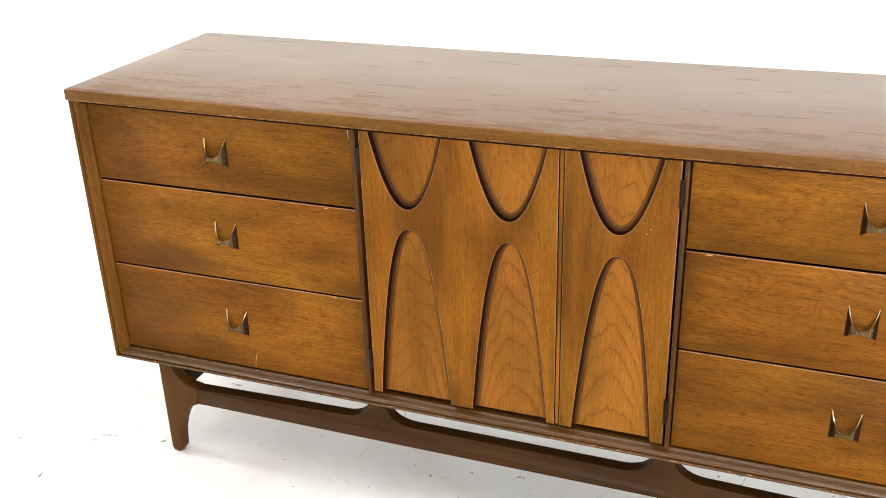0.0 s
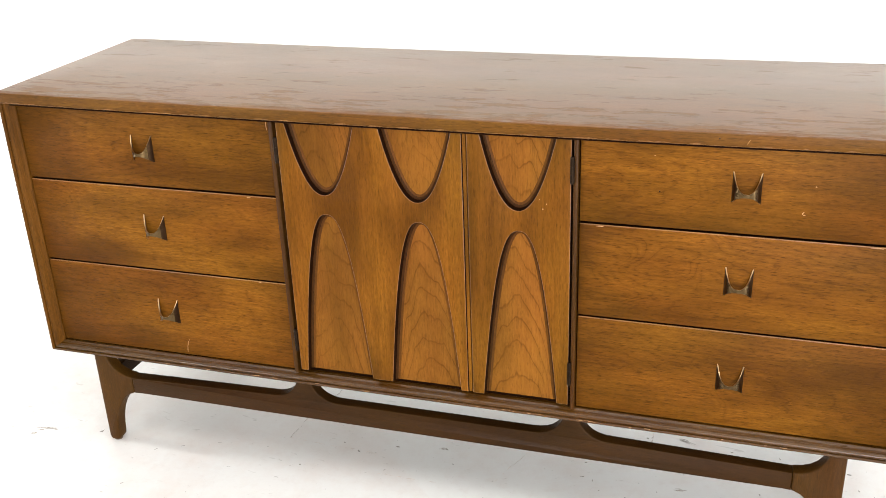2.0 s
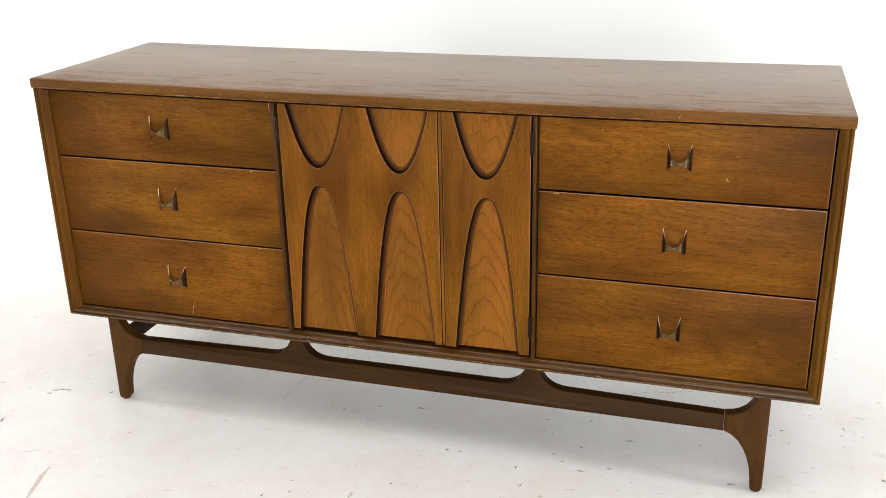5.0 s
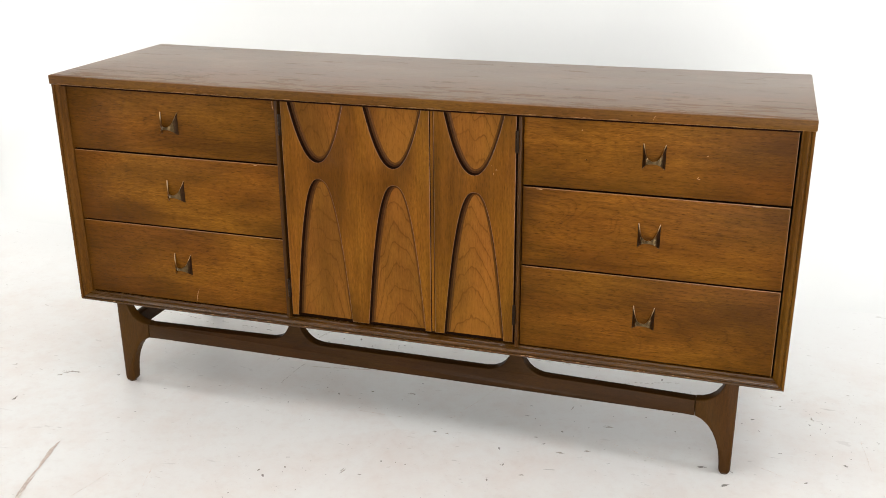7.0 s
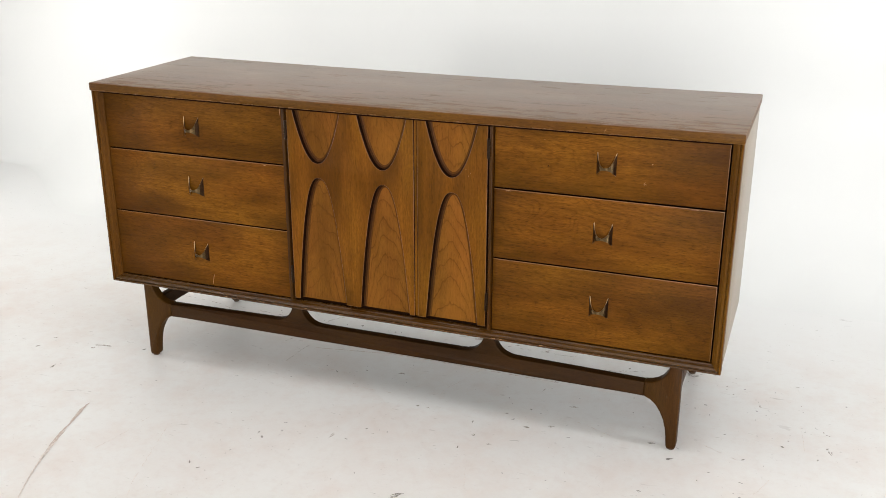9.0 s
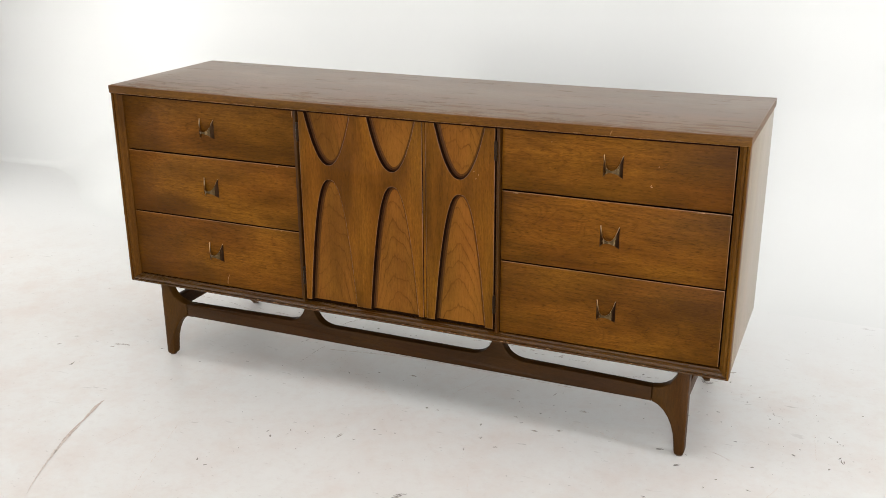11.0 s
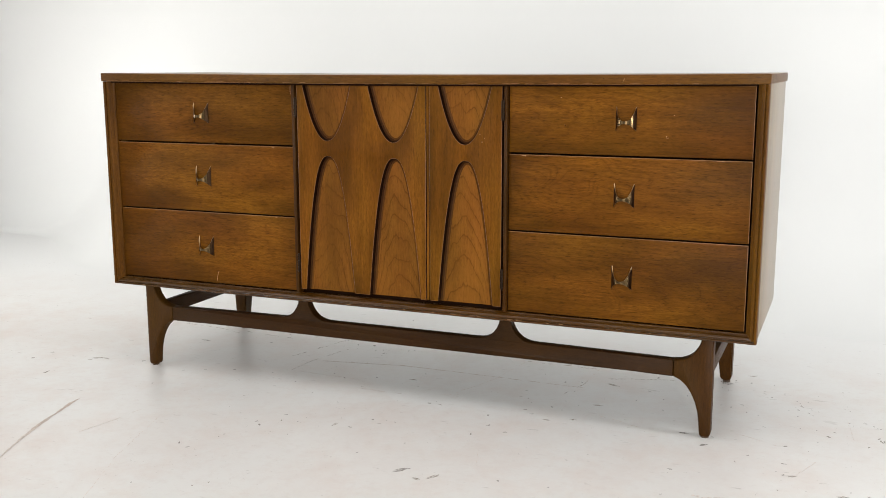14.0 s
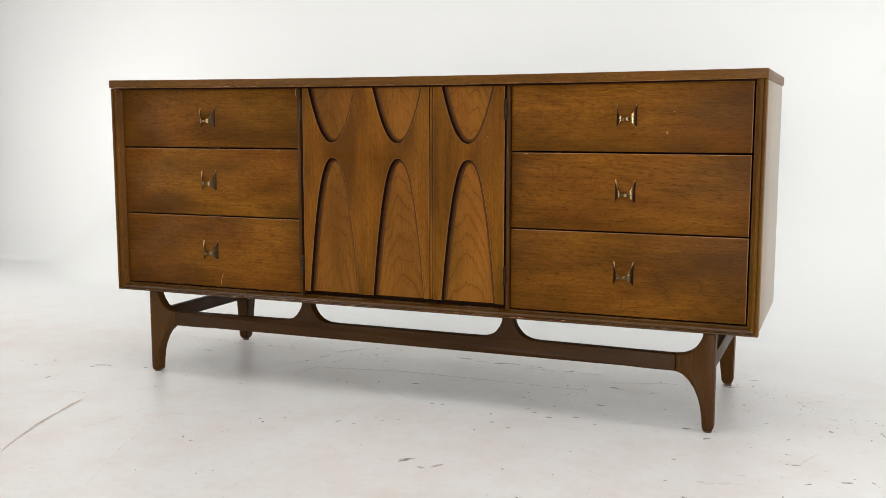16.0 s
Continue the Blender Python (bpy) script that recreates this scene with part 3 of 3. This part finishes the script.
# ---- wear on the dresser ----
def sliver(name, x, y, z, length, width, angle, material, parent, label, normal="y", bend=0.0):
    """A thin ragged flake or stroke on an upright front or on the floor."""
    bm = bmesh.new()
    count = max(4 if normal == "y" else 8, int(length / 0.006))
    rows = []
    ca, sa = math.cos(radians(angle)), math.sin(radians(angle))
    for k in range(count + 1):
        s = k / count - 0.5
        half = width / 2 * (1 - (2 * abs(s)) ** (2.5 if normal == "y" else 5)) * random.uniform(0.2 if normal == "z" else 0.45, 1.15) + 0.0001
        drift = bend * (0.25 - s * s) * length + random.uniform(-0.15, 0.15) * width
        pair = []
        for side in (-1, 1):
            u, v = s * length, drift + side * half
            a, b = u * ca - v * sa, u * sa + v * ca
            pair.append(bm.verts.new((a, 0, b) if normal == "y" else (a, b, 0)))
        rows.append(pair)
    for r, s in zip(rows, rows[1:]):
        bm.faces.new((r[0], s[0], s[1], r[1]))
    mesh_parent = Vector(parent.location) if parent.name != "dresser" else Vector()
    out = bmesh.ops.extrude_face_region(bm, geom=bm.faces[:])
    for v in (g for g in out["geom"] if isinstance(g, bmesh.types.BMVert)):
        v.co += Vector((0, -0.0003, 0)) if normal == "y" else Vector((0, 0, 0.0003))
    ob = part(name, bm, material, parent, label)
    ob.location = Vector((x, y, z)) - mesh_parent
    return ob


def wear():
    fronts = [o for o in dresser.children if o.name.startswith("drawer")]

    def on(x, z):
        for o in fronts:
            if abs(x - o.location.x) < 0.27 and abs(z - o.location.z) < 0.094:
                return o
        return fronts[0]

    for x, z, length, width, angle in ((0.316, 0.6050, 0.013, 0.0018, 0), (0.745, 0.6055, 0.018, 0.0014, 0), (-0.335, 0.6045, 0.008, 0.002, 5), (-0.333, 0.4305, 0.007, 0.002, 0),
                                       (-0.513, 0.2675, 0.032, 0.0013, 76), (-0.2812, 0.748, 0.024, 0.0012, 90), (0.631, 0.655, 0.006, 0.0012, 60), (0.633, 0.652, 0.005, 0.0008, 10), (0.646, 0.7, 0.0025, 0.0011, 20), (0.40, 0.735, 0.0022, 0.0010, 40)):
        sliver("scratch", x, DRAWER_FRONT - 0.0002, z, length, width, angle, PALE, on(x, z), "pale bare-wood nick", bend=0.25)
    for k in range(34):
        x = random.uniform(-0.80, 0.80) if k % 2 else random.gauss(0.15, 0.25)
        sliver("scratch", x, FRONT + 0.0003, BOTTOM + 0.0045 + random.uniform(-0.001, 0.001), random.uniform(0.002, 0.014), random.uniform(0.0005, 0.0011), random.uniform(-2, 2), PALE, dresser, "pale rubbed nick")
    # the lower edge of the top is rubbed pale along most of its length
    for k in range(40):
        x = random.uniform(-0.82, 0.82)
        sliver("scratch", x, -0.0002, UNDER_TOP + 0.0024 - 0.0038 * (1 - (x / 0.838) ** 2), random.uniform(0.006, 0.030), random.uniform(0.0005, 0.0012), 0, RUBBED_LIT_EDGE, dresser, "pale rubbed nick")
    sliver("nail_hole", 0.410, DRAWER_FRONT - 0.0002, 0.675, 0.003, 0.0022, 0, IRON, on(0.410, 0.675), "tiny dark nail hole")
    sliver("scratch", 0.541, -0.0002, 0.773, 0.010, 0.0006, 62, PALE, dresser, "pale rubbed nick")
    sliver("nail_hole", 0.498, -0.0002, 0.776, 0.003, 0.0022, 0, IRON, dresser, "tiny dark nail hole")
    narrow_door = [o for o in dresser.children if o.name.startswith("door")][-1]
    for k in range(5):
        sliver("scratch", 0.222 + random.uniform(-0.006, 0.008), DOOR_FRONT - 0.0002, 0.645 + random.uniform(-0.012, 0.008), random.uniform(0.0015, 0.0035), 0.0007, random.uniform(20, 80), PALE, narrow_door, "pale rubbed nick")


wear()


# ---- marks on the floor ----
def trail(x, y, length, angle, width, material):
    """A broken, wandering drag mark made of many short strokes."""
    bm = bmesh.new()
    along = Vector((math.cos(radians(angle)), math.sin(radians(angle)), 0))
    side = Vector((-along.y, along.x, 0))
    at, drift = -length / 2, 0.0
    while at < length / 2:
        run = random.uniform(0.006, 0.022)
        drift += random.uniform(-0.35, 0.35) * width
        drift *= 0.9
        for _ in range(2 if width > 0.008 else 1):
            half = width * random.uniform(0.12, 0.34)
            off = drift + random.uniform(-0.3, 0.3) * width
            a, b = along * at + side * off, along * (at + run) + side * (off + random.uniform(-0.2, 0.2) * width)
            low = [a, (a + b) / 2 - side * half, b, (a + b) / 2 + side * half * random.uniform(0.5, 1)]
            top = [bm.verts.new(v + Vector((0, 0, 0.0003))) for v in low]
            bot = [bm.verts.new(v) for v in low]
            bm.faces.new(top), bm.faces.new(bot)
            for k in range(4):
                bm.faces.new((top[k], top[(k + 1) % 4], bot[(k + 1) % 4], bot[k]))
        at += run * random.uniform(0.7, 1.3) * (1 if random.random() < 0.7 else 2.5)
    ob = part("scuff_mark", bm, material, floor)
    ob.location = (x, y, 0.0002)


def flake(x, y, length, angle):
    """A small rubber scuff: two or three ragged strokes that curl round each other."""
    bm = bmesh.new()
    ca, sa = math.cos(radians(angle)), math.sin(radians(angle))
    width = min(0.0026, 0.0012 + length * 0.03)
    for stroke in range(1 if length < 0.010 else random.choice((3, 4, 5))):
        reach, side = length * (1.0 if stroke == 0 else random.uniform(0.3, 0.7)), 0.0 if stroke == 0 else random.uniform(-2.2, 2.2) * width
        start, curl, count = random.uniform(-0.5, 0.5) * (length - reach), random.uniform(-0.35, 0.35) * reach, max(5, int(reach / 0.004))
        rows = []
        for k in range(count + 1):
            s = k / count - 0.5
            half = width / 2 * (1 - (2 * abs(s)) ** 3) * random.uniform(0.25, 1.2) + 0.0001
            u, v = start + s * reach, side + curl * (0.25 - s * s) + random.uniform(-0.2, 0.2) * width
            rows.append([(u * ca - (v + e) * sa, u * sa + (v + e) * ca) for e in (-half, half)])
        low = [[bm.verts.new((a, b, 0.0)) for a, b in r] for r in rows]
        top = [[bm.verts.new((a, b, 0.0003)) for a, b in r] for r in rows]
        for k in range(count):
            bm.faces.new((top[k][0], top[k + 1][0], top[k + 1][1], top[k][1]))
            bm.faces.new((low[k][0], low[k][1], low[k + 1][1], low[k + 1][0]))
            for e in (0, 1):
                bm.faces.new((low[k][e], low[k + 1][e], top[k + 1][e], top[k][e]))
    ob = part("scuff_mark", bm, SCUFF if random.random() < (0.7 if length < 0.012 else 0.35) else SCUFF_PALE, floor)
    ob.location = (x, y, 0.0002)


def floor_marks():
    beside_left_leg = ((-1.095, -0.048, 0.015, 62), (-0.964, -0.138, 0.026, 94), (-0.916, 0.021, 0.053, 5), (-0.936, -0.001, 0.013, 51), (-1.087, 0.015, 0.016, 18), (-0.788, 0.044, 0.012, 66), (-0.635, -0.111, 0.008, 45),
                       (-0.631, 0.013, 0.008, 53), (-0.579, 0.038, 0.008, 22), (-0.506, 0.068, 0.008, 16), (-0.446, -0.006, 0.008, 22), (-0.361, -0.108, 0.008, 0), (-0.192, -0.189, 0.009, 18), (-0.756, 0.288, 0.031, -6))
    in_front = ((-0.004, 0.477, 0.044, -3), (0.119, 0.463, 0.057, 23), (0.228, 0.454, 0.022, 0), (0.319, 0.449, 0.023, 52), (-0.025, 0.165, 0.018, 6), (-0.122, 0.066, 0.008, 60), (-0.054, -0.204, 0.025, 74), (0.036, -0.161, 0.009, 27),
                (-0.014, -0.206, 0.011, -10), (0.087, 0.011, 0.010, 6), (0.117, 0.010, 0.010, -6), (0.248, -0.018, 0.012, -61), (0.272, -0.078, 0.011, 68), (0.317, 0.054, 0.010, 0), (0.340, 0.032, 0.010, 37), (0.321, -0.107, 0.012, -5),
                (0.384, 0.004, 0.018, 3), (0.441, 0.029, 0.017, 24), (0.276, 0.145, 0.009, 13), (0.197, -0.387, 0.039, 46), (0.268, -0.395, 0.034, 64), (0.242, -0.417, 0.02, -16))
    beside_right_leg = ((0.726, 0.446, 0.030, -50), (0.742, 0.440, 0.022, 36), (0.758, 0.455, 0.009, 18), (0.790, 0.530, 0.024, 22), (0.833, 0.388, 0.008, 8), (0.852, 0.144, 0.009, 21), (0.925, 0.324, 0.018, -71), (1.011, 0.470, 0.008, 8),
                        (1.098, 0.144, 0.024, -75), (0.752, 0.036, 0.009, -36), (0.742, -0.019, 0.020, 33), (0.698, -0.180, 0.012, -11), (0.702, -0.309, 0.008, 27), (0.749, -0.383, 0.010, 0), (0.929, -0.126, 0.018, 16),
                        (0.909, -0.065, 0.012, -14), (0.956, -0.230, 0.012, 20), (1.024, -0.194, 0.023, 5), (1.071, -0.179, 0.014, -60), (0.493, -0.008, 0.009, 27), (0.470, 0.149, 0.025, 12), (0.690, 0.038, 0.020, 6), (0.470, 0.318, 0.038, -18))
    for x, y, length, angle in beside_left_leg + in_front + beside_right_leg:
        flake(x, y, length, angle)
    # a long brown rubber smear made of overlapping strokes
    for k in range(26):
        at = k / 25
        x, y = -0.598 - 0.165 * at + 0.044 * at * at + random.uniform(-0.004, 0.004) * (0.4 + at), -0.662 + 0.354 * at
        sliver("scuff_mark", x, y, 0.0002 + 0.0002 * (k % 3), random.uniform(0.03, 0.09) * (1.2 - 0.5 * at), random.uniform(0.001, 0.003) + 0.004 * at, 115 - 17 * at + random.uniform(-3, 3), STREAK if at > 0.45 else STREAK_PALE, floor, "", "z", 0.05)
    dark = ((-0.872, 0.432, 0.128, -5, 0.004), (-0.763, 0.414, 0.094, -16, 0.006), (-0.657, 0.418, 0.081, -6, 0.005), (-0.574, 0.408, 0.087, -7, 0.006), (-0.349, 0.460, 0.105, 56, 0.008), (-0.400, 0.335, 0.202, 72, 0.006),
            (-0.335, 0.297, 0.156, 74, 0.006), (-0.360, 0.173, 0.097, 85, 0.004), (0.383, 0.261, 0.121, 78, 0.007), (0.119, 0.463, 0.16, 5, 0.006), (0.30, 0.440, 0.20, 2, 0.006), (0.52, 0.39, 0.16, 20, 0.006))
    for x, y, length, angle, width in dark:
        trail(x, y, length, angle, width, DRAG)
    # one long scrape that runs along under the front rail
    for k in range(14):
        x = -0.30 + 0.052 * k
        sliver("scuff_mark", x, 0.235 + 0.036 * min(1.0, k / 4) - 0.0008 * max(0, k - 7), 0.0003 + 0.0002 * (k % 2), random.uniform(0.03, 0.066), random.uniform(0.0015, 0.0035), 10 if k < 4 else -1, STREAK, floor, "", "z", 0.02)
    faint = ((-0.551, -0.413, 0.098, 77, 0.003), (-0.534, -0.315, 0.101, 83, 0.003), (-0.347, -0.640, 0.233, 113, 0.004), (-0.424, -0.431, 0.212, 107, 0.004), (-0.267, 0.121, 0.197, -2, 0.003), (-0.069, 0.050, 0.129, 0, 0.004),
             (0.141, 0.171, 0.188, 69, 0.003), (0.185, 0.336, 0.157, 82, 0.004), (0.316, -0.268, 0.067, 105, 0.003), (0.847, 0.055, 0.087, -25, 0.004), (0.780, -0.290, 0.045, 8, 0.012), (0.830, -0.280, 0.050, 12, 0.006),
             (0.954, -0.071, 0.077, 68, 0.004), (1.035, 0.188, 0.129, -83, 0.004), (0.538, 0.059, 0.101, -23, 0.004), (0.401, 0.406, 0.180, 87, 0.006))
    for x, y, length, angle, width in faint:
        trail(x, y, length, angle, width, STREAK_PALE)


def floor_specks():
    """Countless small flecks of dirt in loose clusters, joined into one mesh."""
    bm = bmesh.new()
    spots = [(random.uniform(-0.6, 1.35), random.uniform(-0.75, 0.62), random.uniform(0.04, 0.16)) for _ in range(24)]
    for cx, cy, spread in spots:
        for _ in range(random.randint(3, 15)):
            x, y = random.gauss(cx, spread), random.gauss(cy, spread * 0.7)
            if y > 0.85:
                continue
            size, turn = random.uniform(0.0008, 0.0022) * random.choice((0.7, 1, 1.5)), random.uniform(0, math.pi)
            long = random.uniform(1.0, 2.6)
            low = []
            for k in range(6):
                r = size * random.uniform(0.45, 1.1)
                u, v = r * math.cos(k * math.pi / 3) * long, r * math.sin(k * math.pi / 3)
                low.append((x + u * math.cos(turn) - v * math.sin(turn), y + u * math.sin(turn) + v * math.cos(turn)))
            bot = [bm.verts.new((a, b, 0.0002)) for a, b in low]
            top = [bm.verts.new((a, b, 0.0005)) for a, b in low]
            bm.faces.new(top), bm.faces.new(bot)
            for k in range(6):
                bm.faces.new((bot[k], bot[(k + 1) % 6], top[(k + 1) % 6], top[k]))
    part("dirt_flecks", bm, SCUFF, floor)


floor_marks()
floor_specks()
